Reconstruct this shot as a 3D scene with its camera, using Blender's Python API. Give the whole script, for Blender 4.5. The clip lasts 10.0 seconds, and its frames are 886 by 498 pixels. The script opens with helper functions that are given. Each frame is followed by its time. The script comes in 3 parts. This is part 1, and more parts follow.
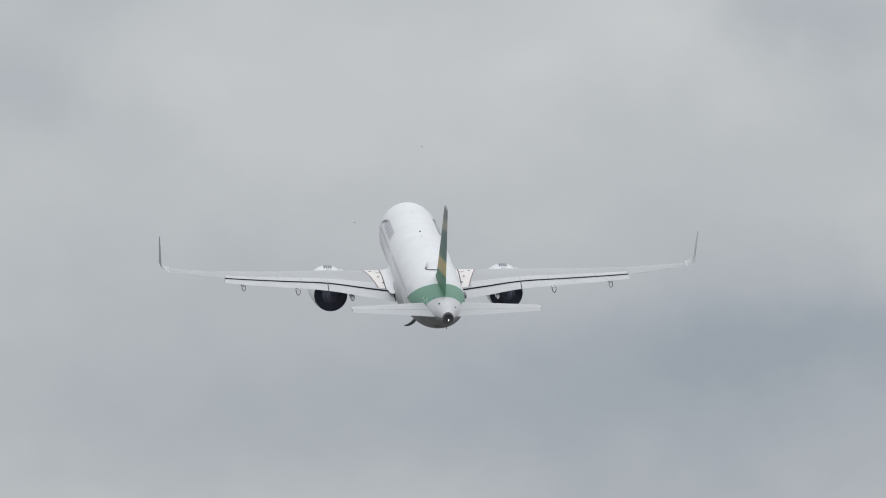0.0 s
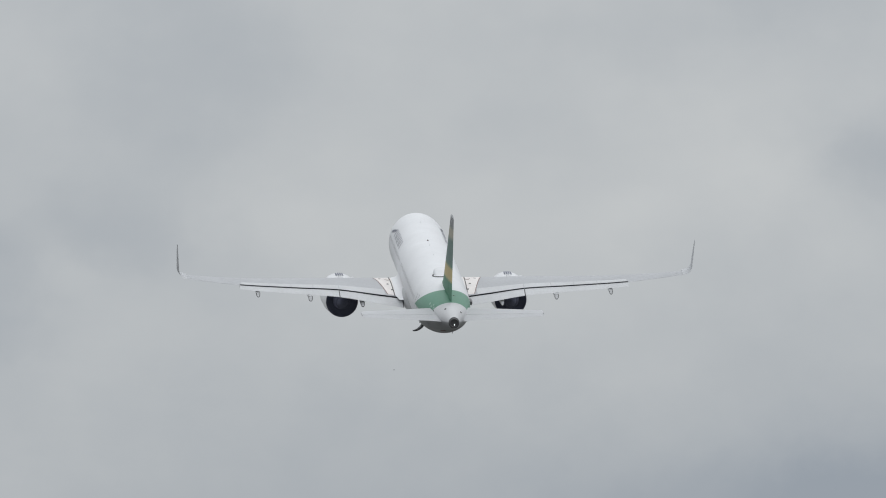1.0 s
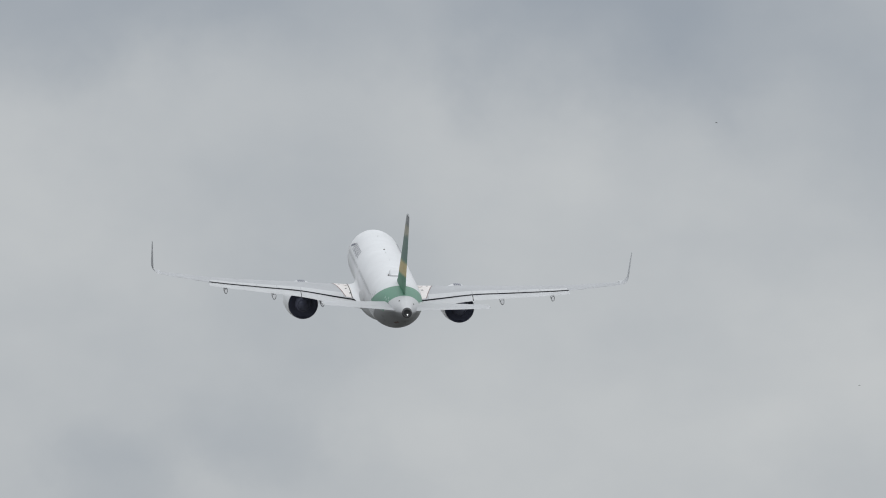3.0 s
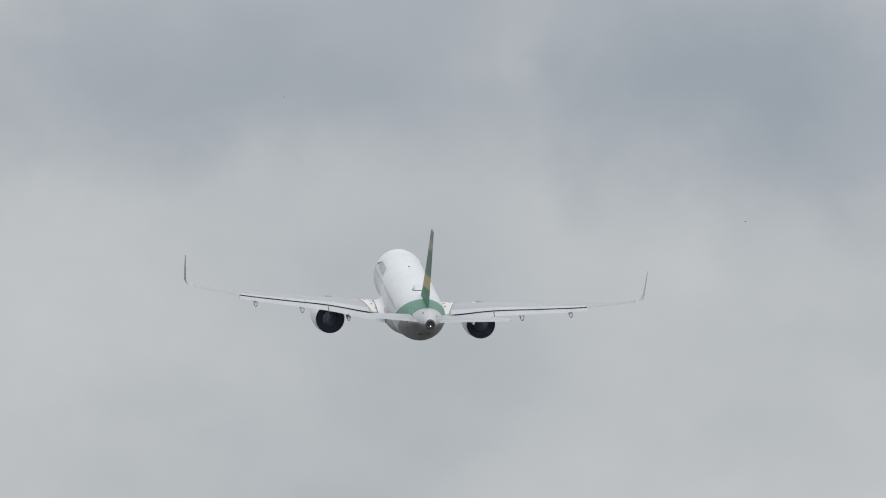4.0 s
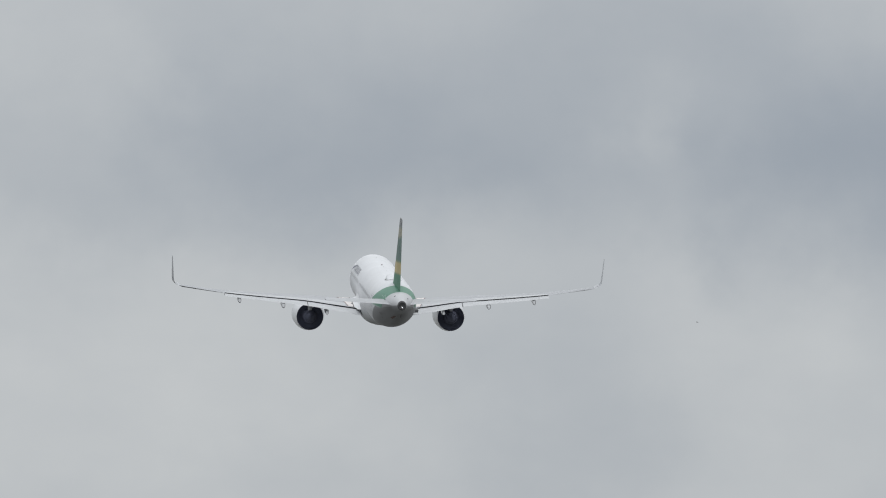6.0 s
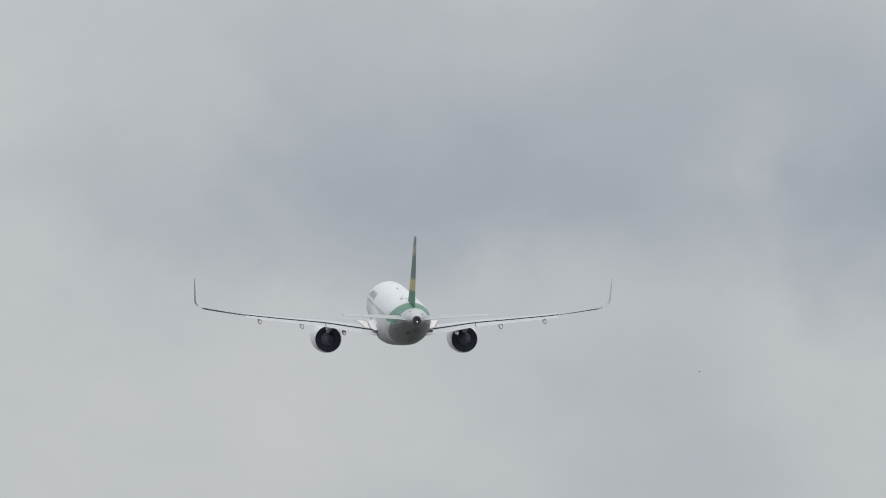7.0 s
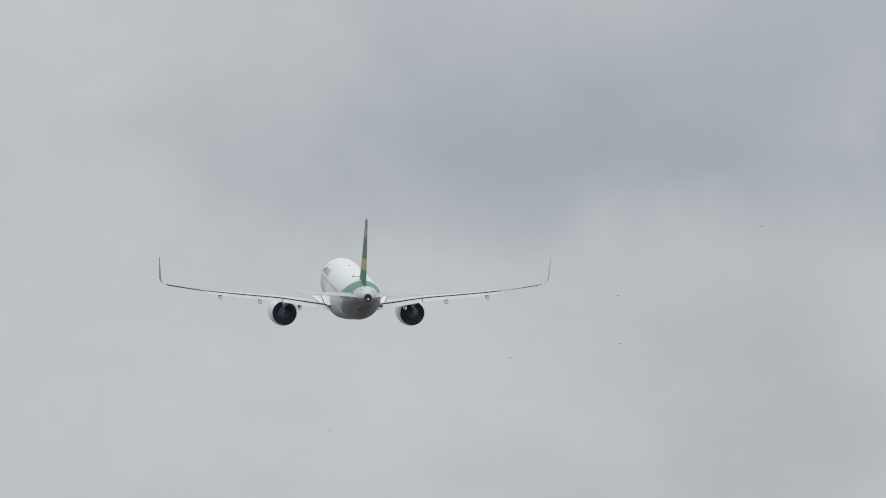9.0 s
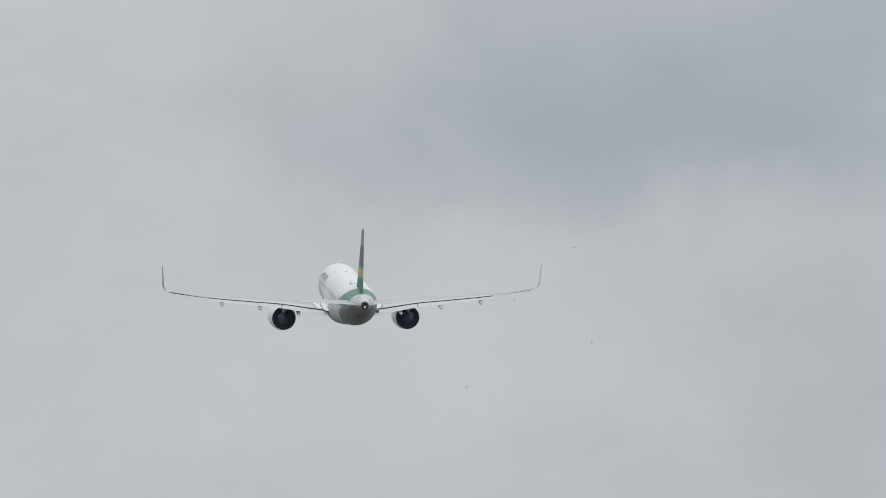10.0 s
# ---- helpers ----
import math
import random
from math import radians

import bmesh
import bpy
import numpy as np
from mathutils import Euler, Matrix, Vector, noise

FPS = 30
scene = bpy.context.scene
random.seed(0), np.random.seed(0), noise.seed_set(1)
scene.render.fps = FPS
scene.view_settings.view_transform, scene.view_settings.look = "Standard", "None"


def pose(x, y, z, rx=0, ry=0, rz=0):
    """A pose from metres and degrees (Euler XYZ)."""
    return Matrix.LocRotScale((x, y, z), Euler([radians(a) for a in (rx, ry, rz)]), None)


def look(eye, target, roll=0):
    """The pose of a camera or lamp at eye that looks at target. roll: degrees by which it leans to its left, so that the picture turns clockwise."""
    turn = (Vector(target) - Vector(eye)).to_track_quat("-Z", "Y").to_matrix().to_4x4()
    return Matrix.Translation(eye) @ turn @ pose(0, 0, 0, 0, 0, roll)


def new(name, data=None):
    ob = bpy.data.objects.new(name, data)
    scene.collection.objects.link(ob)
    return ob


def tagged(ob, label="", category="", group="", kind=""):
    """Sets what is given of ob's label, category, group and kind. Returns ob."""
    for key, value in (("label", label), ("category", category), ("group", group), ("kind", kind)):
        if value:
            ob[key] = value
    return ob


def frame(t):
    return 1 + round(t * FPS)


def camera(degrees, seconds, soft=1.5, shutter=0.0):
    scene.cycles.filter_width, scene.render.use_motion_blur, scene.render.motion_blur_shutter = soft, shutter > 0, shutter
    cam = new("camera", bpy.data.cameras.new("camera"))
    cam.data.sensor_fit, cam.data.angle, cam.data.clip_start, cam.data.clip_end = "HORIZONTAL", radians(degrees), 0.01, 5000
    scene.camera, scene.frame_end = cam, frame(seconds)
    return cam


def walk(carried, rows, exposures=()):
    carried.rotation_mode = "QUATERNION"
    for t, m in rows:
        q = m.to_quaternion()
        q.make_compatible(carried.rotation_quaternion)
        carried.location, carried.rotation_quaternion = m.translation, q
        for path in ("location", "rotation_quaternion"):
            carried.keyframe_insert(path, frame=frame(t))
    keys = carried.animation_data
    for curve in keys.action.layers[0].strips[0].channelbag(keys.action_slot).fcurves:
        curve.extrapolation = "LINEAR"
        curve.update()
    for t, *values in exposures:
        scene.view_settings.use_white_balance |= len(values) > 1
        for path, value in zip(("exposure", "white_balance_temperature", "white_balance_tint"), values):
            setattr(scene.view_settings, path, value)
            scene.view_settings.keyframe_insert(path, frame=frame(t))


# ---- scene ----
# An airliner with flaps set climbs away under a broken overcast, seen through
# a very long lens by somebody standing on the ground behind the runway.

AIRLINER_PATH = [
    (0.00, 16.733, 1758.580, 182.767, 17.431, -1.146, 4.344),
    (0.25, 15.333, 1776.306, 187.075, 17.526, -1.237, 4.353),
    (0.50, 13.908, 1794.022, 191.335, 17.588, -1.241, 4.362),
    (0.75, 12.458, 1811.731, 195.537, 17.597, -1.117, 4.372),
    (1.00, 10.986, 1829.436, 199.684, 17.565, -0.999, 4.383),
    (1.25, 9.493, 1847.140, 203.777, 17.502, -1.025, 4.396),
    (1.50, 7.981, 1864.847, 207.804, 17.378, -1.145, 4.408),
    (1.75, 6.446, 1882.563, 211.753, 17.164, -1.258, 4.422),
    (2.00, 4.887, 1900.290, 215.628, 16.880, -1.220, 4.436),
    (2.25, 3.303, 1918.031, 219.436, 16.555, -0.918, 4.451),
    (2.50, 1.695, 1935.787, 223.185, 16.214, -0.411, 4.468),
    (2.75, 0.064, 1953.562, 226.879, 15.881, 0.201, 4.486),
    (3.00, -1.587, 1971.358, 230.525, 15.581, 0.818, 4.506),
    (3.25, -3.256, 1989.177, 234.128, 15.337, 1.338, 4.528),
    (3.50, -4.941, 2007.022, 237.694, 15.174, 1.663, 4.551),
    (3.75, -6.641, 2024.895, 241.223, 15.102, 1.718, 4.577),
    (4.00, -8.357, 2042.803, 244.701, 15.083, 1.531, 4.605),
    (4.25, -10.089, 2060.749, 248.106, 15.061, 1.179, 4.634),
    (4.50, -11.840, 2078.741, 251.417, 14.982, 0.814, 4.663),
    (4.75, -13.613, 2096.783, 254.617, 14.798, 0.569, 4.693),
    (5.00, -15.406, 2114.879, 257.698, 14.495, 0.426, 4.724),
    (5.25, -17.219, 2133.032, 260.659, 14.075, 0.332, 4.755),
    (5.50, -19.050, 2151.245, 263.511, 13.578, 0.230, 4.786),
    (5.75, -20.899, 2169.519, 266.268, 13.051, 0.078, 4.818),
    (6.00, -22.766, 2187.855, 268.938, 12.523, -0.107, 4.852),
    (6.25, -24.651, 2206.256, 271.531, 12.023, -0.295, 4.888),
    (6.50, -26.554, 2224.724, 274.053, 11.577, -0.454, 4.925),
    (6.75, -28.476, 2243.260, 276.514, 11.213, -0.553, 4.965),
    (7.00, -30.417, 2261.867, 278.921, 10.958, -0.560, 5.007),
    (7.25, -32.378, 2280.547, 281.282, 10.834, -0.476, 5.052),
    (7.50, -34.355, 2299.302, 283.595, 10.839, -0.423, 5.099),
    (7.75, -36.348, 2318.138, 285.855, 10.951, -0.502, 5.148),
    (8.00, -38.358, 2337.059, 288.034, 11.090, -0.607, 5.199),
    (8.25, -40.387, 2356.071, 290.109, 11.185, -0.620, 5.252),
    (8.50, -42.435, 2375.178, 292.089, 11.255, -0.574, 5.305),
    (8.75, -44.500, 2394.379, 293.985, 11.331, -0.537, 5.360),
    (9.00, -46.582, 2413.678, 295.804, 11.421, -0.546, 5.416),
    (9.25, -48.680, 2433.077, 297.549, 11.525, -0.622, 5.474),
    (9.50, -50.794, 2452.577, 299.225, 11.652, -0.736, 5.533),
    (9.75, -52.926, 2472.182, 300.838, 11.803, -0.855, 5.594),
    (10.00, -55.075, 2491.893, 302.389, 11.967, -0.973, 5.656),
]

CAMERA_PATH = [
    (0.0, 5.9293, -0.5862),
    (0.2, 6.0032, -0.5258),
    (0.3, 6.0371, -0.4967),
    (0.5, 6.1214, -0.4581),
    (0.7, 6.1962, -0.4208),
    (0.8, 6.2182, -0.4053),
    (1.0, 6.2431, -0.3689),
    (1.2, 6.3005, -0.3401),
    (1.3, 6.3337, -0.3237),
    (1.5, 6.3925, -0.3165),
    (1.7, 6.4254, -0.3091),
    (1.8, 6.4430, -0.2947),
    (2.0, 6.4650, -0.2517),
    (2.2, 6.4981, -0.2199),
    (3.3, 6.7692, -0.0079),
    (3.5, 6.8067, 0.0431),
    (3.7, 6.8328, 0.1058),
    (3.8, 6.8512, 0.1344),
    (4.0, 6.8930, 0.1653),
    (4.2, 6.9205, 0.2059),
    (4.3, 6.9330, 0.2270),
    (4.5, 6.9503, 0.2682),
    (4.7, 6.9605, 0.3157),
    (4.8, 6.9769, 0.3256),
    (5.0, 7.0000, 0.3519),
    (5.2, 7.0027, 0.3685),
    (5.3, 7.0035, 0.3795),
    (5.5, 7.0255, 0.3968),
    (5.7, 7.0439, 0.4181),
    (6.8, 7.1091, 0.6427),
    (7.0, 7.1297, 0.6777),
    (7.2, 7.1448, 0.7253),
    (7.3, 7.1551, 0.7486),
    (7.5, 7.1716, 0.7805),
    (7.7, 7.1779, 0.8139),
    (7.8, 7.1765, 0.8297),
    (8.0, 7.1527, 0.8477),
    (8.2, 7.1358, 0.8710),
    (8.3, 7.1338, 0.8865),
    (8.5, 7.1285, 0.8975),
    (8.7, 7.0883, 0.8996),
    (8.8, 7.0555, 0.9058),
    (9.0, 7.0369, 0.9090),
    (9.2, 7.0301, 0.9294),
    (9.3, 7.0248, 0.9359),
    (9.5, 7.0012, 0.9528),
    (9.7, 6.9730, 0.9919),
    (9.8, 6.9743, 1.0164),
    (10.0, 6.9822, 1.0635),
]

BIRD_PATHS = [
    [
        (0.0, 31.31, 1488.29, 186.57),
        (2.2, 21.11, 1488.67, 184.53),
        (3.3, 16.01, 1488.85, 183.51),
        (3.5, 15.19, 1488.87, 183.48),
        (4.0, 12.68, 1488.92, 183.23),
        (4.5, 10.07, 1488.95, 183.18),
        (5.5, 4.77, 1489.06, 182.46),
        (5.7, 3.71, 1489.09, 182.27),
        (6.8, -2.28, 1489.22, 181.20),
        (7.0, -3.22, 1489.24, 181.04),
        (7.5, -5.89, 1489.23, 181.00),
        (7.9, -8.35, 1489.22, 181.02),
        (8.2, -9.60, 1489.24, 180.79),
        (8.7, -12.17, 1489.26, 180.50),
        (9.0, -13.71, 1489.28, 180.17),
        (9.7, -17.47, 1489.39, 178.95),
        (10.0, -19.30, 1489.38, 178.84),
    ],
    [
        (0.0, 113.10, 1484.78, 219.21),
        (8.7, -1.77, 1488.41, 187.81),
        (9.0, -5.73, 1488.53, 186.72),
        (9.2, -8.66, 1488.57, 186.29),
        (9.5, -12.98, 1488.65, 185.45),
        (9.7, -15.85, 1488.67, 185.06),
        (10.0, -20.27, 1488.73, 184.10),
    ],
    [
        (0.0, 10.31, 1491.78, 158.13),
        (0.2, 9.65, 1491.78, 158.23),
        (0.7, 7.90, 1491.79, 158.20),
        (1.0, 6.86, 1491.81, 158.07),
        (10.0, -24.24, 1492.39, 73.05),
    ],
    [
        (0.0, 147.18, 1490.85, 159.09),
        (3.3, 15.70, 1488.67, 185.06),
        (3.5, 7.73, 1488.54, 186.63),
        (3.6, 3.25, 1488.36, 188.16),
        (4.2, -20.83, 1487.95, 190.28),
        (10.0, -253.61, 1484.00, 210.77),
    ],
    [
        (0.0, 38.95, 1489.93, 170.93),
        (1.7, 32.09, 1490.19, 169.97),
        (2.0, 30.88, 1490.23, 169.81),
        (2.2, 29.90, 1490.28, 169.56),
        (3.3, 24.70, 1490.46, 168.80),
        (10.0, 26.53, 1491.56, 137.33),
    ],
    [
        (0.0, 14.06, 1491.30, 162.36),
        (0.2, 13.24, 1491.30, 162.49),
        (0.4, 12.63, 1491.32, 162.31),
        (1.5, 7.64, 1491.38, 162.12),
        (1.7, 6.63, 1491.41, 161.87),
        (2.0, 5.42, 1491.44, 161.67),
        (2.2, 4.43, 1491.47, 161.40),
        (10.0, -33.96, 1492.74, 80.53),
    ],
    [
        (0.0, 178.27, 1494.77, 158.84),
        (8.6, -20.81, 1489.89, 174.28),
        (8.8, -25.44, 1489.78, 174.64),
        (9.0, -30.00, 1489.61, 175.35),
        (9.2, -35.13, 1489.37, 176.50),
        (9.5, -42.22, 1489.08, 177.35),
        (9.8, -49.60, 1488.69, 178.70),
        (10.0, -54.52, 1488.44, 179.60),
    ],
    [
        (0.0, 199.76, 1489.71, 201.78),
        (9.0, -13.80, 1488.95, 182.88),
        (9.2, -15.74, 1488.94, 182.86),
        (9.5, -18.56, 1488.92, 182.71),
        (10.0, -23.64, 1489.04, 181.18),
    ],
    [
        (0.0, 37.11, 1490.19, 94.90),
        (7.0, -8.81, 1480.39, 171.34),
        (7.5, -12.09, 1479.69, 176.80),
        (8.0, -14.64, 1479.16, 180.78),
        (8.5, -16.81, 1479.18, 180.41),
        (9.3, -21.84, 1479.51, 176.98),
        (9.5, -23.28, 1479.53, 176.59),
        (10.0, -26.16, 1479.65, 175.19),
    ],
]

FOV = 1.9
EYE = (0.0, 0.0, 1.7)

cam = camera(FOV, 10.0, soft=1.05)
walk(cam, [(t, pose(*EYE, 90 + tilt, 0, turn)) for t, tilt, turn in CAMERA_PATH],
     exposures=[(0.0, 0.045), (0.8, -0.01), (2.2, -0.03), (4.5, -0.01), (7.0, 0.0), (10.0, 0.01)])

# ---------------------------------------------------------------- light
SUN_EL, SUN_AZ = radians(62), radians(150)      # azimuth clockwise from +Y

sun = new("sun", bpy.data.lights.new("sun", "SUN"))
sun.data.energy, sun.data.angle, sun.data.color = 0.5, radians(30), (1.0, 0.98, 0.95)
sun.matrix_world = look((math.sin(SUN_AZ) * 100, math.cos(SUN_AZ) * 100, math.tan(SUN_EL) * 100), (0, 0, 0))


def sky_direction(u, v):
    """A direction in the cloud sheet; u to the right, v down, in fine angular steps."""
    step = math.tan(radians(FOV / 2)) / 784
    az, el = u * step, radians(6.5) - (v - 700) * step
    return Vector((math.sin(az) * math.cos(el), math.cos(az) * math.cos(el), math.sin(el))), step


# cloud masses: place, half sizes, how much darker or brighter than the sheet
UPPER_BANK = [
    (-560, 40, 380, 140, -0.52), (-760, 110, 200, 130, -0.28), (-250, -60, 220, 170, -0.25), (400, 100, 280, 150, -0.45),
    (660, 120, 320, 150, -0.58), (920, 330, 170, 130, -0.40), (-60, -160, 250, 150, -0.42), (0, 130, 350, 110, -0.28),
    (350, -60, 250, 150, -0.34), (-1210, 30, 130, 120, -0.14), (-1060, 170, 120, 90, -0.22), (-170, 530, 150, 240, -0.34), (600, 240, 330, 45, -0.15),
    (-420, 400, 170, 120, -0.20), (520, 690, 200, 140, -0.15), (-420, 110, 260, 60, -0.22), (-880, 20, 150, 120, -0.20), (-700, -210, 500, 120, -0.18), (180, 40, 140, 200, -0.18), (560, 1120, 700, 140, -0.12),
]
LOWER_BANK = [
    (1150, 735, 150, 70, -0.55), (1250, 930, 100, 90, -0.22), (1150, 1335, 420, 105, -0.84), (700, 1500, 700, 150, -0.26),
    (300, 1270, 800, 120, -0.20), (830, 1040, 260, 130, -0.20), (520, 1410, 480, 110, -0.28), (-150, 1460, 420, 110, -0.28),
    (-230, 880, 130, 75, -0.34), (-380, 830, 120, 80, -0.16), (-540, 935, 110, 55, -0.42), (-540, 1060, 100, 60, -0.42),
    (-560, 740, 220, 130, -0.16), (1050, 1550, 500, 120, -0.46), (-40, 990, 110, 50, -0.16), (560, 520, 120, 40, -0.12),
]
BRIGHT_GAPS = [
    (450, 930, 600, 190, 0.18), (-340, 950, 110, 45, 0.14), (10, 10, 45, 55, 0.30), (40, 110, 80, 120, 0.12),
    (850, 760, 200, 120, 0.18), (-990, -10, 70, 120, 0.18), (-420, 300, 500, 80, 0.12), (-900, 480, 520, 180, 0.18),
    (640, 640, 110, 80, 0.10), (310, 400, 80, 60, 0.16), (90, 245, 70, 50, 0.18), (-1380, -180, 200, 160, 0.10),
]


def make_world():
    world = bpy.data.worlds.new("overcast_sky")
    scene.world = world
    world.use_nodes = True
    tree = world.node_tree
    nodes, links = tree.nodes, tree.links
    nodes.clear()

    def node(kind, **kw):
        n = nodes.new(kind)
        for key, value in kw.items():
            n.inputs[key].default_value = value
        return n

    def math_node(op, a, b=None):
        n = nodes.new("ShaderNodeMath")
        n.operation = op
        for i, x in enumerate((a, b)):
            if x is None:
                continue
            if isinstance(x, (int, float)):
                n.inputs[i].default_value = x
            else:
                links.new(x, n.inputs[i])
        return n.outputs[0]

    def vec_node(op, a, b, out=0):
        n = nodes.new("ShaderNodeVectorMath")
        n.operation = op
        for i, x in enumerate((a, b)):
            if x is None:
                continue
            if isinstance(x, (tuple, Vector)):
                n.inputs[i].default_value = x
            else:
                links.new(x, n.inputs[i])
        return n.outputs[out]

    coord = nodes.new("ShaderNodeTexCoord").outputs["Generated"]
    # ragged edges: the direction is pushed about by a fine noise before the masses are laid out
    warp = node("ShaderNodeTexNoise", Scale=150.0, Detail=5.0, Roughness=0.55)
    links.new(coord, warp.inputs["Vector"])
    push = vec_node("MULTIPLY", vec_node("SUBTRACT", warp.outputs["Color"], (0.5, 0.5, 0.5)), (0.0090, 0.0, 0.0062))
    bent = vec_node("ADD", coord, push)
    total = 0.79
    for u, v, ru, rv, amount in UPPER_BANK + LOWER_BANK + BRIGHT_GAPS:
        middle, step = sky_direction(u, v)
        gap = vec_node("SUBTRACT", bent, middle)
        gap = vec_node("MULTIPLY", gap, (1 / (ru * step), 2.0, 1 / (rv * step)))
        near = vec_node("DOT_PRODUCT", gap, gap, out="Value")
        total = math_node("ADD", total, math_node("MULTIPLY", math_node("POWER", 2.718, math_node("MULTIPLY", near, -0.7)), amount))
    # broad and fine unevenness of the whole sheet
    stretch = vec_node("MULTIPLY", coord, (1.0, 1.0, 1.5))
    for scale, detail, gain in ((45.0, 6.0, 0.34), (110.0, 8.0, 0.40), (300.0, 7.0, 0.26), (620.0, 6.0, 0.09)):
        n = node("ShaderNodeTexNoise", Scale=scale, Detail=detail, Roughness=0.5)
        links.new(stretch, n.inputs["Vector"])
        total = math_node("ADD", total, math_node("MULTIPLY", math_node("SUBTRACT", n.outputs["Fac"], 0.5), gain))
    ramp = nodes.new("ShaderNodeValToRGB")
    links.new(math_node("MULTIPLY", math_node("ADD", total, 0.35), 1 / 1.55), ramp.inputs["Fac"])
    ramp.color_ramp.elements[0].position, ramp.color_ramp.elements[0].color = 0.0, (0.304, 0.336, 0.379, 1)
    ramp.color_ramp.elements[1].position, ramp.color_ramp.elements[1].color = 1.0, (0.559, 0.571, 0.573, 1)
    mid = ramp.color_ramp.elements.new(0.55)
    mid.color = (0.427, 0.449, 0.471, 1)
    # an overcast sky is about three times as bright overhead as at the horizon
    split = nodes.new("ShaderNodeSeparateXYZ")
    links.new(coord, split.inputs[0])
    height = math_node("MAXIMUM", split.outputs["Z"], 0.0)
    rise = math_node("ADD", 0.792, math_node("MULTIPLY", height, 1.62))
    clouds = vec_node("SCALE", ramp.outputs["Color"], None)
    links.new(rise, clouds.node.inputs["Scale"])
    blue = nodes.new("ShaderNodeTexSky")
    blue.sky_type, blue.sun_disc = "NISHITA", False
    blue.sun_elevation, blue.sun_rotation = SUN_EL, SUN_AZ
    thin = vec_node("SCALE", blue.outputs["Color"], None)
    thin.node.inputs["Scale"].default_value = 0.006
    both = vec_node("ADD", clouds, thin)
    back = node("ShaderNodeBackground", Strength=1.0)
    links.new(both, back.inputs["Color"])
    links.new(back.outputs[0], nodes.new("ShaderNodeOutputWorld").inputs["Surface"])


make_world()


# ---------------------------------------------------------------- materials
def material(name, colour, rough=0.4, metal=0.0, spread=0.06, scale=1.5, bump=0.0, coat=0.0, emit=None, gloss=0.4):
    """A painted or bare surface: broad stains and fine grain on one base colour."""
    m = bpy.data.materials.new(name)
    m.use_nodes = True
    nodes, links = m.node_tree.nodes, m.node_tree.links
    bsdf = nodes["Principled BSDF"]
    coord = nodes.new("ShaderNodeTexCoord")
    broad = nodes.new("ShaderNodeTexNoise")
    broad.inputs["Scale"].default_value, broad.inputs["Detail"].default_value = scale * 0.35, 4
    fine = nodes.new("ShaderNodeTexNoise")
    fine.inputs["Scale"].default_value, fine.inputs["Detail"].default_value = scale * 6, 6
    mix = nodes.new("ShaderNodeMath")
    mix.operation = "ADD"
    for n, i in ((broad, 0), (fine, 1)):
        links.new(coord.outputs["Object"], n.inputs["Vector"])
        links.new(n.outputs["Fac"], mix.inputs[i])
    span = nodes.new("ShaderNodeMapRange")
    span.inputs["From Min"].default_value, span.inputs["From Max"].default_value = 0.6, 1.4
    span.inputs["To Min"].default_value, span.inputs["To Max"].default_value = 1 - spread * 1.6, 1 + spread * 0.6
    links.new(mix.outputs[0], span.inputs["Value"])
    tint = nodes.new("ShaderNodeVectorMath")
    tint.operation = "SCALE"
    tint.inputs[0].default_value = colour
    links.new(span.outputs[0], tint.inputs["Scale"])
    links.new(tint.outputs[0], bsdf.inputs["Base Color"])
    bsdf.inputs["Roughness"].default_value, bsdf.inputs["Metallic"].default_value = rough, metal
    bsdf.inputs["Specular IOR Level"].default_value = gloss
    bsdf.inputs["Coat Weight"].default_value, bsdf.inputs["Coat Roughness"].default_value = coat, 0.15
    if bump:
        b = nodes.new("ShaderNodeBump")
        b.inputs["Strength"].default_value, b.inputs["Distance"].default_value = bump, 0.01
        links.new(fine.outputs["Fac"], b.inputs["Height"])
        links.new(b.outputs[0], bsdf.inputs["Normal"])
    if emit:
        bsdf.inputs["Emission Color"].default_value, bsdf.inputs["Emission Strength"].default_value = (*emit[:3], 1), emit[3]
    return m


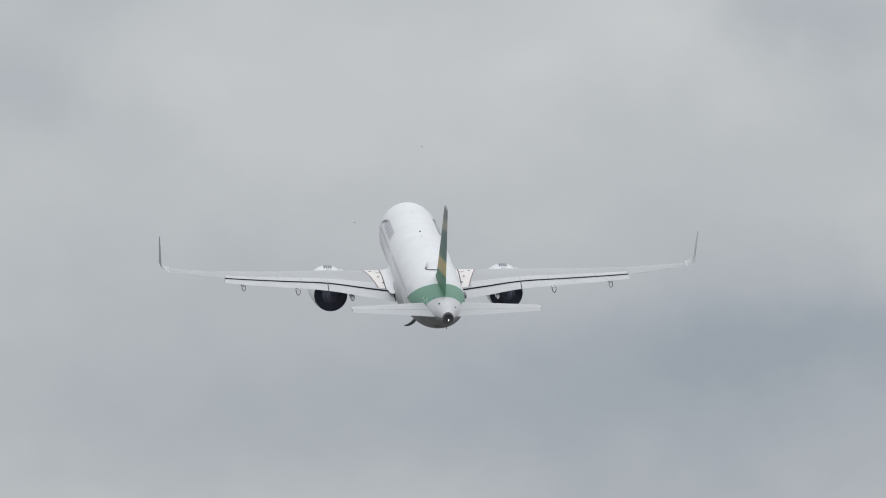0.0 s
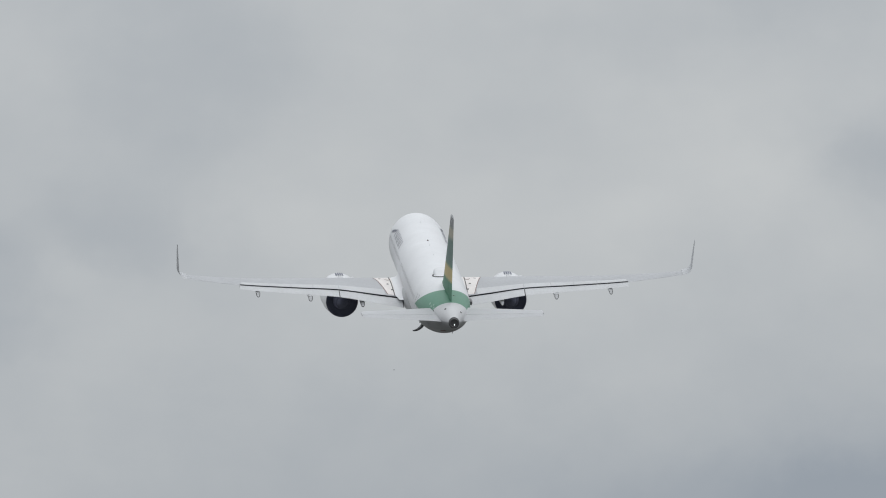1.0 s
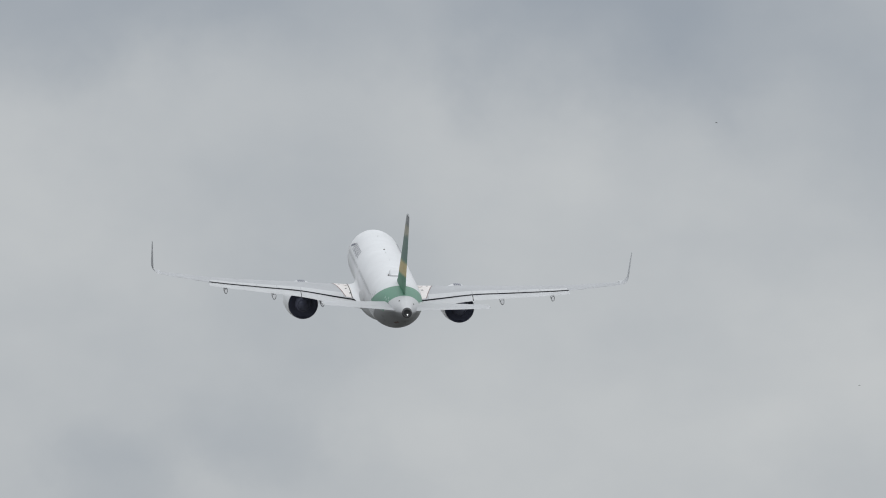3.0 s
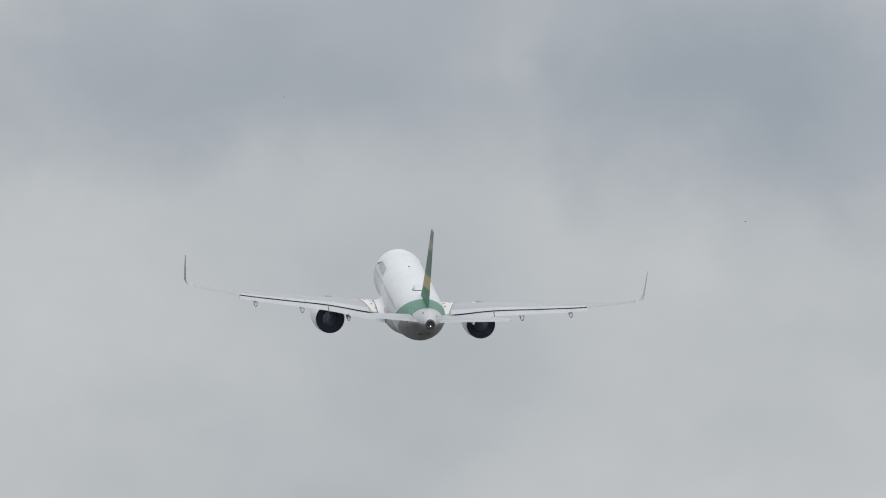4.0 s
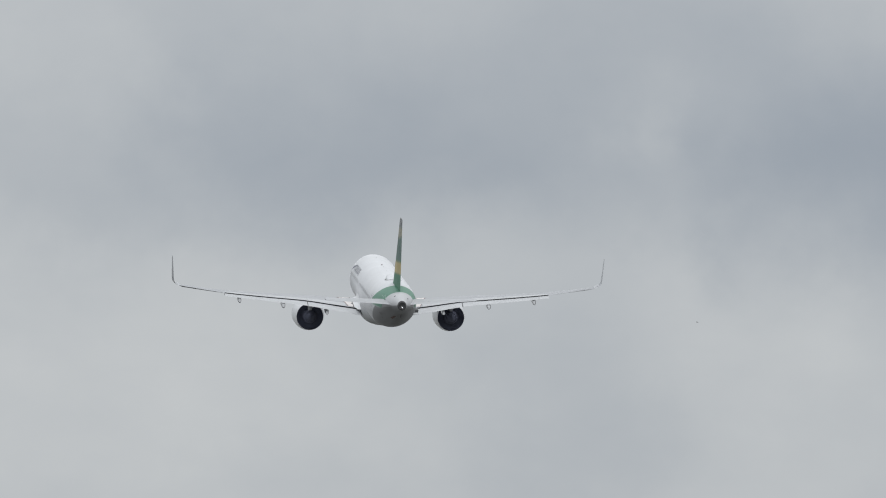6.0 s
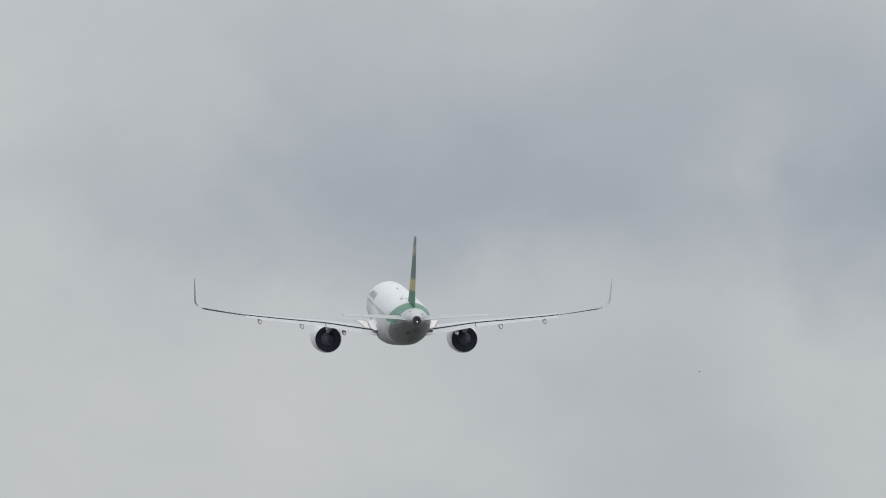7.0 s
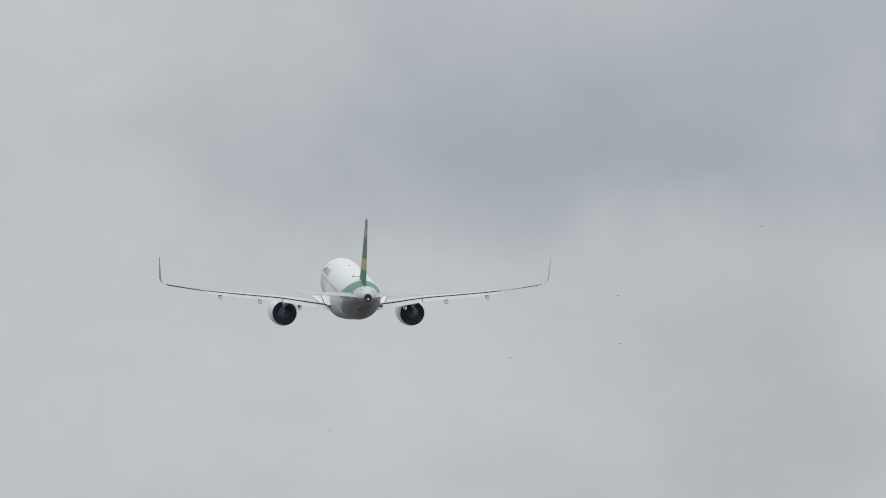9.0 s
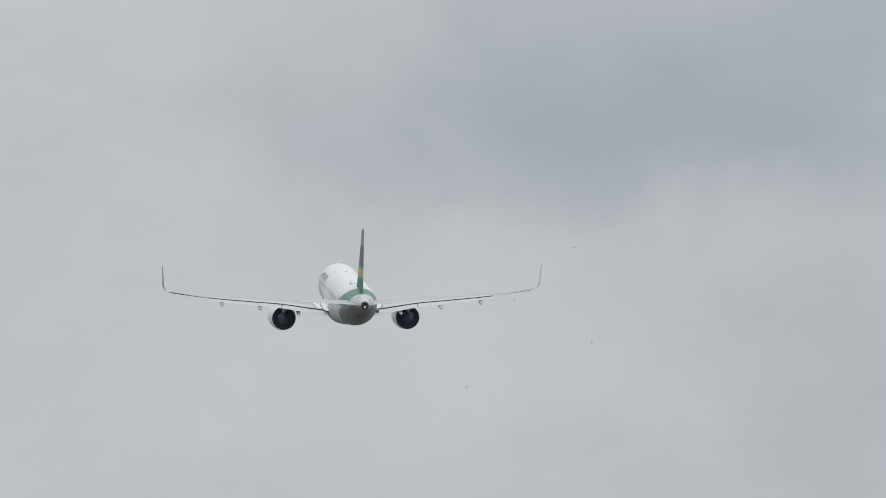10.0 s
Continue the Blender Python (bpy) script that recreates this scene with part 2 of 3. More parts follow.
def banded(name, base, bands, **kw):
    """A painted surface with further colours laid over it. Each band: colour, and a list of
    limits (axis weights, offset, softness): it lies where all weights . place + offset > 0."""
    m = material(name, base, **kw)
    nodes, links = m.node_tree.nodes, m.node_tree.links
    tint = next(n for n in nodes if n.type == "VECT_MATH")
    coord = next(n for n in nodes if n.type == "TEX_COORD")
    ragged = nodes.new("ShaderNodeTexNoise")
    ragged.inputs["Scale"].default_value, ragged.inputs["Detail"].default_value = 1.3, 3
    links.new(coord.outputs["Object"], ragged.inputs["Vector"])
    now = None
    for colour, limits, ragged_by in bands:
        cover = None
        for weights, offset, soft in limits:
            dot = nodes.new("ShaderNodeVectorMath")
            dot.operation = "DOT_PRODUCT"
            links.new(coord.outputs["Object"], dot.inputs[0])
            dot.inputs[1].default_value = weights
            add = nodes.new("ShaderNodeMath")
            add.operation = "MULTIPLY_ADD"
            links.new(ragged.outputs["Fac"], add.inputs[0])
            add.inputs[1].default_value = ragged_by
            links.new(dot.outputs["Value"], add.inputs[2])
            edge = nodes.new("ShaderNodeMapRange")
            edge.inputs["From Min"].default_value = -offset - soft + ragged_by * 0.5
            edge.inputs["From Max"].default_value = -offset + soft + ragged_by * 0.5
            links.new(add.outputs[0], edge.inputs["Value"])
            if cover is None:
                cover = edge.outputs[0]
            else:
                both = nodes.new("ShaderNodeMath")
                both.operation = "MULTIPLY"
                links.new(cover, both.inputs[0])
                links.new(edge.outputs[0], both.inputs[1])
                cover = both.outputs[0]
        mix = nodes.new("ShaderNodeMix")
        mix.data_type = "RGBA"
        links.new(cover, mix.inputs["Factor"])
        if now is None:
            a_socket = [s for s in mix.inputs if s.name == "A" and s.type == "RGBA"][0]
            a_socket.default_value = (*base, 1)
        else:
            a_socket = [s for s in mix.inputs if s.name == "A" and s.type == "RGBA"][0]
            links.new(now, a_socket)
        b_socket = [s for s in mix.inputs if s.name == "B" and s.type == "RGBA"][0]
        b_socket.default_value = (*colour, 1)
        now = [s for s in mix.outputs if s.type == "RGBA"][0]
    links.new(now, tint.inputs[0])
    return m


WHITE = (0.73, 0.74, 0.76)
GREEN = (0.112, 0.285, 0.197)
FIN_GREEN = (0.060, 0.220, 0.130)
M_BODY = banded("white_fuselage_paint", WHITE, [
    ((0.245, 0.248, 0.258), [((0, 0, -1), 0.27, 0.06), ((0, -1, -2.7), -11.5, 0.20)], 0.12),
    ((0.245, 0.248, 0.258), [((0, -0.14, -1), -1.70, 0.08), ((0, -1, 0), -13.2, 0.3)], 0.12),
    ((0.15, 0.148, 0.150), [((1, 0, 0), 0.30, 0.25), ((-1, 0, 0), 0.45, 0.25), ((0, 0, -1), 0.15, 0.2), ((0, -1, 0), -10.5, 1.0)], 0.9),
    (GREEN, [((0, -1, -2.3), -8.75, 0.06), ((0, 1, 1.3), 14.4, 0.06), ((0, 0, 1), -0.28, 0.08)], 0.06),
    ((0.59, 0.595, 0.61), [((0, -1, -1.3), -14.45, 0.05), ((0, 0.14, 1), 1.70, 0.08)], 0.05),
    ((0.10, 0.10, 0.105), [((0, -1, 0), -19.40, 0.03)], 0.03),
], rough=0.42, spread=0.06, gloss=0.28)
M_FIN = banded("green_fin_paint", FIN_GREEN, [
    ((0.52, 0.42, 0.19), [((0, 0.05, 1), -2.45, 0.12), ((0, -0.05, -1), 3.50, 0.15)], 0.35),
    ((0.10, 0.18, 0.155), [((0, 0.05, 1), -3.50, 0.25)], 0.35),
    ((0.36, 0.345, 0.27), [((0, 0.22, 1), -2.45, 0.2), ((0, 0.05, 1), -5.45, 0.2), ((0, -0.05, -1), 6.35, 0.2)], 0.3),
    ((0.24, 0.25, 0.26), [((0, 0.05, 1), -6.35, 0.2)], 0.2),
], rough=0.5, spread=0.10, gloss=0.28)
M_WHITE = material("white_gloss_paint", WHITE, 0.28, spread=0.05, coat=0.3)
M_WING = material("light_grey_wing_paint", (0.44, 0.45, 0.47), 0.5, spread=0.10, scale=1.1)
M_FLAP = material("pale_grey_flap_paint", (0.57, 0.58, 0.595), 0.5, spread=0.10, scale=1.4)
M_TAIL = material("pale_tailplane_paint", (0.51, 0.52, 0.54), 0.5, spread=0.07)
M_WALK = material("cream_walkway_paint", (0.80, 0.76, 0.74), 0.6, spread=0.08, scale=2.5)
M_MARK = material("red_brown_marking", (0.24, 0.15, 0.14), 0.6)
M_LINE = material("dark_grey_line", (0.06, 0.06, 0.065), 0.7)
M_COVE_SHADE = material("black_cove_shade", (0.022, 0.023, 0.026), 0.8)
M_DUCT = material("soot_black_duct", (0.150, 0.163, 0.235), 0.6, spread=0.2, scale=3)
M_CORE = material("heat_stained_metal", (0.155, 0.165, 0.23), 0.8, metal=0.0, spread=0.35, scale=3)
M_RING = material("sooty_ring_metal", (0.11, 0.11, 0.115), 0.6, spread=0.3, scale=4)
M_METAL = material("bare_lip_metal", (0.62, 0.62, 0.63), 0.25, metal=1.0)
M_BEACON = material("dark_red_beacon_glass", (0.075, 0.035, 0.035), 0.4)
M_LOGO = material("dark_slate_lettering_blue", (0.095, 0.105, 0.155), 0.35)
M_GLASS = material("dark_cabin_glass", (0.32, 0.326, 0.34), 0.3)
M_BELLY = material("pale_grey_belly_paint", (0.46, 0.47, 0.48), 0.4, spread=0.12)
M_STAIN = material("rust_brown_stain", (0.20, 0.115, 0.10), 0.6, spread=0.4, scale=4)
M_PATCH = material("grey_patch_paint", (0.21, 0.215, 0.22), 0.45, spread=0.3, scale=3)
M_TIP = banded("grey_wing_tip_paint", (0.60, 0.61, 0.63), [((0.40, 0.41, 0.43), [((0, 0, 1), -1.05, 0.12)], 0.0)], rough=0.4, spread=0.1)
M_DOOR = material("grey_gear_door_paint", (0.16, 0.165, 0.17), 0.5, spread=0.15)
M_LEAF = material("pale_green_mark_paint", (0.28, 0.44, 0.36), 0.5)
M_LAMP = material("white_tail_light", (0.9, 0.9, 0.9), 0.3, emit=(1, 1, 1, 3.0))
M_BIRD = material("dark_plumage", (0.17, 0.168, 0.168), 0.8, spread=0.3, scale=20)
M_GROUND = material("airfield_grass", (0.130, 0.131, 0.126), 0.95, spread=0.35, scale=0.05)


# ---------------------------------------------------------------- mesh helpers
def part(name, bm, mat, parent, label="", smooth=True, sharp=35):
    bmesh.ops.recalc_face_normals(bm, faces=bm.faces)
    mesh = bpy.data.meshes.new(name)
    for f in bm.faces:
        f.smooth = smooth
    for e in bm.edges:
        if len(e.link_faces) == 2 and e.calc_face_angle(0) > radians(sharp):
            e.smooth = False
    bm.to_mesh(mesh)
    bm.free()
    for m in (mat if isinstance(mat, (list, tuple)) else [mat]):
        mesh.materials.append(m)
    ob = new(name, mesh)
    ob.parent = parent
    return tagged(ob, label)


def loft(bm, rings, closed=True, caps=True, index=0):
    """Skin a row of rings, each a list of points of one length."""
    made = [[bm.verts.new(p) for p in ring] for ring in rings]
    n = len(made[0])
    for a, b in zip(made, made[1:]):
        for i in range(n if closed else n - 1):
            j = (i + 1) % n
            f = bm.faces.new((a[i], a[j], b[j], b[i]))
            f.material_index = index
    if caps and closed:
        for ring in (made[0], made[-1]):
            f = bm.faces.new(ring)
            f.material_index = index
    return made


def lathe(bm, profile, centre, steps=48, caps=False, tilt=0.0):
    """Turn (y, radius) pairs round an axis along y."""
    rings = []
    for y, r in profile:
        rings.append([(centre[0] + r * math.cos(a), centre[1] + y, centre[2] + r * math.sin(a) + y * tilt)
                      for a in (2 * math.pi * k / steps for k in range(steps))])
    return loft(bm, rings, caps=caps)


def lerp_table(table, x):
    """Smooth reading of a table whose rows begin with the key."""
    if x <= table[0][0]:
        return table[0][1:]
    for a, b in zip(table, table[1:]):
        if x <= b[0]:
            k = (x - a[0]) / (b[0] - a[0])
            return tuple(p + (q - p) * k for p, q in zip(a[1:], b[1:]))
    return table[-1][1:]


def smooth_table(table, x):
    keys = np.array([r[0] for r in table])
    i = int(np.clip(np.searchsorted(keys, x) - 1, 0, len(table) - 2))
    k = (x - keys[i]) / (keys[i + 1] - keys[i])
    out = []
    for c in range(1, len(table[0])):
        def slope(j):
            a, b = max(j - 1, 0), min(j + 1, len(table) - 1)
            return (table[b][c] - table[a][c]) / (keys[b] - keys[a])
        h = keys[i + 1] - keys[i]
        p, q, m, n = table[i][c], table[i + 1][c], slope(i) * h, slope(i + 1) * h
        out.append((2 * k**3 - 3 * k**2 + 1) * p + (k**3 - 2 * k**2 + k) * m + (-2 * k**3 + 3 * k**2) * q + (k**3 - k**2) * n)
    return out


def aerofoil(front, back, thick=0.11, camber=0.015, n=14):
    """Upper and lower heights of a section between two fractions of its chord, as (f, up, low)."""
    out = []
    for k in range(n + 1):
        f = front + (back - front) * (1 - math.cos(math.pi * k / n)) / 2
        t = 5 * thick * (0.2969 * math.sqrt(max(f, 0)) - 0.126 * f - 0.3516 * f**2 + 0.2843 * f**3 - 0.1030 * f**4)
        c = camber * 4 * f * (1 - f)
        out.append((f, c + t, c - t))
    return out


# ---------------------------------------------------------------- ground, far below the view
def make_ground():
    bm = bmesh.new()
    bmesh.ops.create_grid(bm, x_segments=40, y_segments=40, size=9000)
    for v in bm.verts:
        far = max(0.0, v.co.length - 400) / 9000
        v.co.z = 6 * far * noise.noise(v.co * 0.0006)
    mesh = bpy.data.meshes.new("ground")
    bm.to_mesh(mesh)
    bm.free()
    mesh.materials.append(M_GROUND)
    tagged(new("ground", mesh), "flat grass airfield under an overcast sky", "ground", kind="structure")


make_ground()

# ---------------------------------------------------------------- the airliner
# its own space: x to starboard, y forward, z up; 18 m behind the nose on the centre line
airliner = tagged(new("airliner"), "white twin-engine jet airliner with green and yellow tail, climbing, flaps set", "airplane")

FUSELAGE = [  # station behind the nose, height of the middle, half width, half height
    (0.00, -0.62, 0.03, 0.03), (0.25, -0.58, 0.46, 0.44), (0.8, -0.48, 0.90, 0.88), (1.7, -0.30, 1.32, 1.36),
    (2.8, -0.14, 1.62, 1.74), (4.0, -0.03, 1.85, 1.97), (5.2, 0.0, 1.96, 2.06), (6.5, 0.0, 1.975, 2.07),
    (23.5, 0.0, 1.975, 2.07), (25.5, 0.05, 1.97, 2.03), (27.5, 0.16, 1.90, 1.91), (29.5, 0.34, 1.76, 1.72),
    (31.5, 0.55, 1.55, 1.48), (33.5, 0.73, 1.27, 1.19), (35.0, 0.85, 1.00, 0.93), (36.3, 0.93, 0.67, 0.66),
    (37.1, 0.95, 0.45, 0.46), (37.45, 0.95, 0.36, 0.38)]


def hull(y, angle, out=0.0):
    """A point of the fuselage skin: angle from starboard over the top."""
    z, w, h = smooth_table(FUSELAGE, 18.0 - y)
    return Vector(((w + out) * math.cos(angle), y, z + (h + out) * math.sin(angle)))


def make_fuselage():
    bm = bmesh.new()
    stations = [0, 0.1, 0.25, 0.5, 0.8, 1.2, 1.7, 2.2, 2.8, 3.5, 4.2, 5, 6, 7, 8] + [10 + 2 * k for k in range(7)] + \
        [23.5 + 0.5 * k for k in range(28)] + [37.2, 37.45]
    steps = 72
    loft(bm, [[hull(18 - s, 2 * math.pi * k / steps) for k in range(steps)] for s in stations])
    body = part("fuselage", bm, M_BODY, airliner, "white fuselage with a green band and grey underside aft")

    # cabin windows on both sides
    ring = [(0.095 * math.cos(a), 0.135 * math.sin(a)) for a in (2 * math.pi * k / 10 for k in range(10))]
    for side in (-1, 1):
        for k in range(40):
            y = 12.2 - k * 0.533
            if abs(y - 3.4) < 0.3 or abs(y - 2.3) < 0.2:
                continue
            bm = bmesh.new()
            verts = []
            for dy, dz in ring:
                zc, w, h = smooth_table(FUSELAGE, 18 - y)
                zz = 0.58 + dz
                verts.append(bm.verts.new((side * (w + 0.006) * math.sqrt(max(0, 1 - ((zz - zc) / (h + 0.006))**2)), y + dy, zz)))
            bm.faces.new(verts)
            part("cabin_window", bm, M_GLASS, body)

    def skin_patch(name, mat, outline, side, label="", out=0.012):
        """A patch on the hull from (y, angle from the top in degrees) corners, finely divided."""
        bm = bmesh.new()
        (y0, a0), (y1, a1), (y2, a2), (y3, a3) = outline
        n = 6
        grid = []
        for i in range(n + 1):
            row = []
            for j in range(n + 1):
                p, q = i / n, j / n
                y = (y0 * (1 - p) + y1 * p) * (1 - q) + (y3 * (1 - p) + y2 * p) * q
                a = (a0 * (1 - p) + a1 * p) * (1 - q) + (a3 * (1 - p) + a2 * p) * q
                row.append(bm.verts.new(hull(y, radians(90) - side * radians(a), out)))
            grid.append(row)
        for i in range(n):
            for j in range(n):
                bm.faces.new((grid[i][j], grid[i + 1][j], grid[i + 1][j + 1], grid[i][j + 1]))
        return part(name, bm, mat, body, label)

    # the name on both sides becomes plain bars of its size, behind a slanted emblem
    for side in (-1, 1):
        for k in range(8):
            front = 10.7 - k * 0.50 - 0.16 * (k // 2)
            lean = 0.24 if k % 2 else -0.08
            skin_patch("marking_bar", M_LOGO, [(front, 47), (front - 0.16, 47), (front - 0.16 - lean, 64), (front - lean, 64)], side, "dark blue bar")
        for y, a in ((12.5, 57), (12.0, 53), (11.5, 50)):
            skin_patch("emblem", M_LOGO, [(y, a + 5), (y - 0.55, a - 2), (y - 0.62, a + 2), (y - 0.25, a + 9)], side, "dark blue slanted emblem stroke")
        # service door outlines
        for y, a0, a1, wide in ((13.9, 62, 115, 0.82), (-9.6, 62, 115, 0.82)):
            skin_patch("door_outline", M_LINE, [(y, a0), (y - 0.04, a0), (y - 0.04, a1), (y, a1)], side)
            skin_patch("door_outline", M_LINE, [(y - wide, a0), (y - wide - 0.04, a0), (y - wide - 0.04, a1), (y - wide, a1)], side)
    # pale emblem scraps on the green band
    for y, a in ((-14.3, -62), (-14.9, -66), (-15.2, -58), (-15.6, -64)):
        skin_patch("band_mark", M_LEAF, [(y, a), (y - 0.30, a - 4), (y - 0.42, a + 3), (y - 0.12, a + 6)], 1, "pale green leaf-shaped mark")
    # stains and plain grey patches on the dark underside
    skin_patch("stain", M_STAIN, [(-14.7, -163), (-16.3, -168), (-16.4, -158), (-15.0, -153)], 1, "rust brown streak")
    for y, a, long, wide in ((-13.2, -128, 0.9, 10), (-12.6, -140, 0.5, 6), (-12.4, 150, 0.45, 9), (-13.4, 176, 0.35, 7)):
        skin_patch("belly_patch", M_PATCH, [(y, a), (y - long, a), (y - long, a + wide), (y, a + wide)], 1, "plain grey patch")
    # outflow and drain openings on the tail cone
    for y, a in ((-17.6, -38), (-17.9, 46), (-15.9, -80)):
        skin_patch("vent", M_LINE, [(y, a), (y - 0.22, a), (y - 0.22, a + 9), (y, a + 9)], 1, "small dark vent")

    # exhaust of the tail's small turbine
    bm = bmesh.new()
    lathe(bm, [(-19.36, 0.36), (-19.52, 0.33), (-19.58, 0.29), (-19.56, 0.25), (-19.2, 0.24)], (0, 0, 0.95), 32)
    part("tail_exhaust", bm, M_RING, airliner, "dark round exhaust ring")
    bm = bmesh.new()
    lathe(bm, [(-19.22, 0.245), (-19.25, 0.0005)], (0, 0, 0.95), 24)
    part("exhaust_throat", bm, M_DUCT, airliner)
    bm = bmesh.new()
    bmesh.ops.create_uvsphere(bm, u_segments=14, v_segments=8, radius=0.034, matrix=pose(0.02, -19.56, 0.83))
    part("tail_light", bm, M_LAMP, airliner, "lit white tail light")
    # drain mast under the tail
    bm = bmesh.new()
    loft(bm, [[(0.06, -16.6, 0.0), (0.10, -16.6, 0.0), (0.10, -16.85, 0.0), (0.06, -16.85, 0.0)],
              [(0.085, -16.9, -0.28), (0.115, -16.9, -0.28), (0.115, -17.05, -0.28), (0.085, -17.05, -0.28)]])
    part("drain_mast", bm, M_DOOR, airliner, "short grey drain mast")

    # blade antennas along the crown
    for y, h, c in ((9.9, 0.10, 0.3), (1.9, 0.09, 0.35), (-1.5, 0.06, 0.25)):
        bm = bmesh.new()
        loft(bm, [[(-0.03, y, 2.05), (0.0, y + c * 0.5, 2.05), (0.03, y, 2.05), (0.0, y - c * 0.6, 2.05)],
                  [(-0.015, y - c * 0.5, 2.07 + h), (0, y - c * 0.2, 2.07 + h), (0.015, y - c * 0.5, 2.07 + h), (0, y - c * 0.8, 2.07 + h)]])
        part("antenna", bm, M_WHITE, airliner, "small blade antenna")

    bm = bmesh.new()
    rings = [[(r * math.cos(a), 3.5 + r * math.sin(a), 2.05 + h) for a in (2 * math.pi * k / 14 for k in range(14))]
             for r, h in ((0.06, 0.0), (0.06, 0.045), (0.045, 0.075), (0.02, 0.09))]
    loft(bm, rings)
    part("beacon", bm, M_BEACON, airliner, "dark red beacon lamp")

    # dome of the satellite antenna, low and long
    bm = bmesh.new()
    rings = []
    for k in range(15):
        f = k / 14
        y = -6.6 - 2.4 * f
        r = math.sin(math.pi * min(1, f * 0.98 + 0.01)) ** 0.38
        rings.append([(0.05 + 0.56 * r * math.copysign(abs(math.cos(a)) ** 0.6, math.cos(a)), y, 1.95 + 0.44 * r * min(1.0, (1 - f) / 0.5) * max(0, math.sin(a)) ** 0.6) for a in (math.pi * j / 16 for j in range(17))])
    loft(bm, rings, closed=False, caps=False)
    part("antenna_dome", bm, M_WHITE, airliner, "low white antenna dome on the roof")
    # dark strip that paints the shade along the dome's left and rear edge
    bm = bmesh.new()
    turns = [radians(150) + radians(210) * j / 20 for j in range(21)]
    crown = lambda x: 2.075 * math.sqrt(1 - (x / 1.98) ** 2) + 0.012
    loft(bm, [[(0.05 + w * math.cos(a), -8.35 + d * math.sin(a), crown(0.05 + w * math.cos(a))) for a in turns] for w, d in ((0.68, 0.98), (0.58, 0.66))], closed=False)
    part("dome_edge_shade", bm, M_LINE, airliner, "dark strip for the shaded edge of the dome")

    # fairing where wing and belly meet
    bm = bmesh.new()
    rings = []
    for k in range(21):
        f = k / 20
        y = 8.2 - 14.6 * f
        grow = max(0.02, math.sin(math.pi * (0.04 + 0.92 * f)) ** 0.45)
        w, h = 2.03 * grow, 1.38 * grow
        rings.append([(w * abs(math.cos(a)) ** 0.75 * math.copysign(1, math.cos(a)), y, -1.12 + h * abs(math.sin(a)) ** 0.8 * math.copysign(1, math.sin(a)) * (1 if math.sin(a) < 0 else 0.75))
                      for a in (2 * math.pi * j / 40 for j in range(40))])
    loft(bm, rings)
    part("belly_fairing", bm, M_BELLY, airliner, "pale grey belly fairing")
    return body


WING = [  # half span, leading and trailing edge behind the nose, height of the trailing edge, incidence
    (1.2, 11.35, 18.55, -1.40, 0.3), (1.98, 11.75, 18.50, -1.28, 0.2), (4.0, 12.85, 18.45, -0.98, -0.3),
    (6.4, 14.10, 18.50, -0.60, -1.0), (9.5, 15.75, 19.35, -0.24, -1.6), (13.4, 17.75, 20.45, 0.25, -2.3), (16.6, 19.35, 21.35, 0.83, -4.2),
    (17.1, 19.62, 21.48, 0.93, -4.5)]


def wing_point(side, x, f, height):
    """A place in the wing: half span, fraction of the chord, height above the chord in chords."""
    lead, trail, z, inc = smooth_table(WING, x)
    chord = trail - lead
    a = radians(inc)
    back = (1 - f) * chord
    return Vector((side * x, 18 - trail + back * math.cos(a), z + back * math.sin(a) + height * chord))


def wing_top(side, x, f):
    t = lerp_table([(1.2, 0.12), (6.4, 0.10), (17.1, 0.085)], x)[0]
    k = aerofoil(f, f + 1e-4, t, n=1)[0]
    return wing_point(side, x, f, k[1])


def section(side, x, front, back, n=14):
    t = lerp_table([(1.2, 0.12), (6.4, 0.10), (17.1, 0.085)], x)[0]
    rows = aerofoil(front, back, t, n=n)
    return [wing_point(side, x, f, up) for f, up, low in rows] + [wing_point(side, x, f, low) for f, up, low in reversed(rows[(1 if front == 0 else 0):])]


def flap_ring(side, x, drop, chord, down):
    """A flap section hung behind and below the fixed trailing edge."""
    lead, trail, z, inc = smooth_table(WING, x)
    a = radians(inc + down)
    out = []
    rows = aerofoil(0, 1, 0.13, 0.01, n=10)
    c = chord
    start = Vector((side * x, 18 - trail + 0.45 * c, z - drop))
    for seq, pick in ((rows, 1), (list(reversed(rows[1:])), 2)):
        for r in seq:
            f, hgt = r[0], r[pick]
            out.append(start + Vector((0, -f * c * math.cos(a), -f * c * math.sin(a) + hgt * c)))
    return out


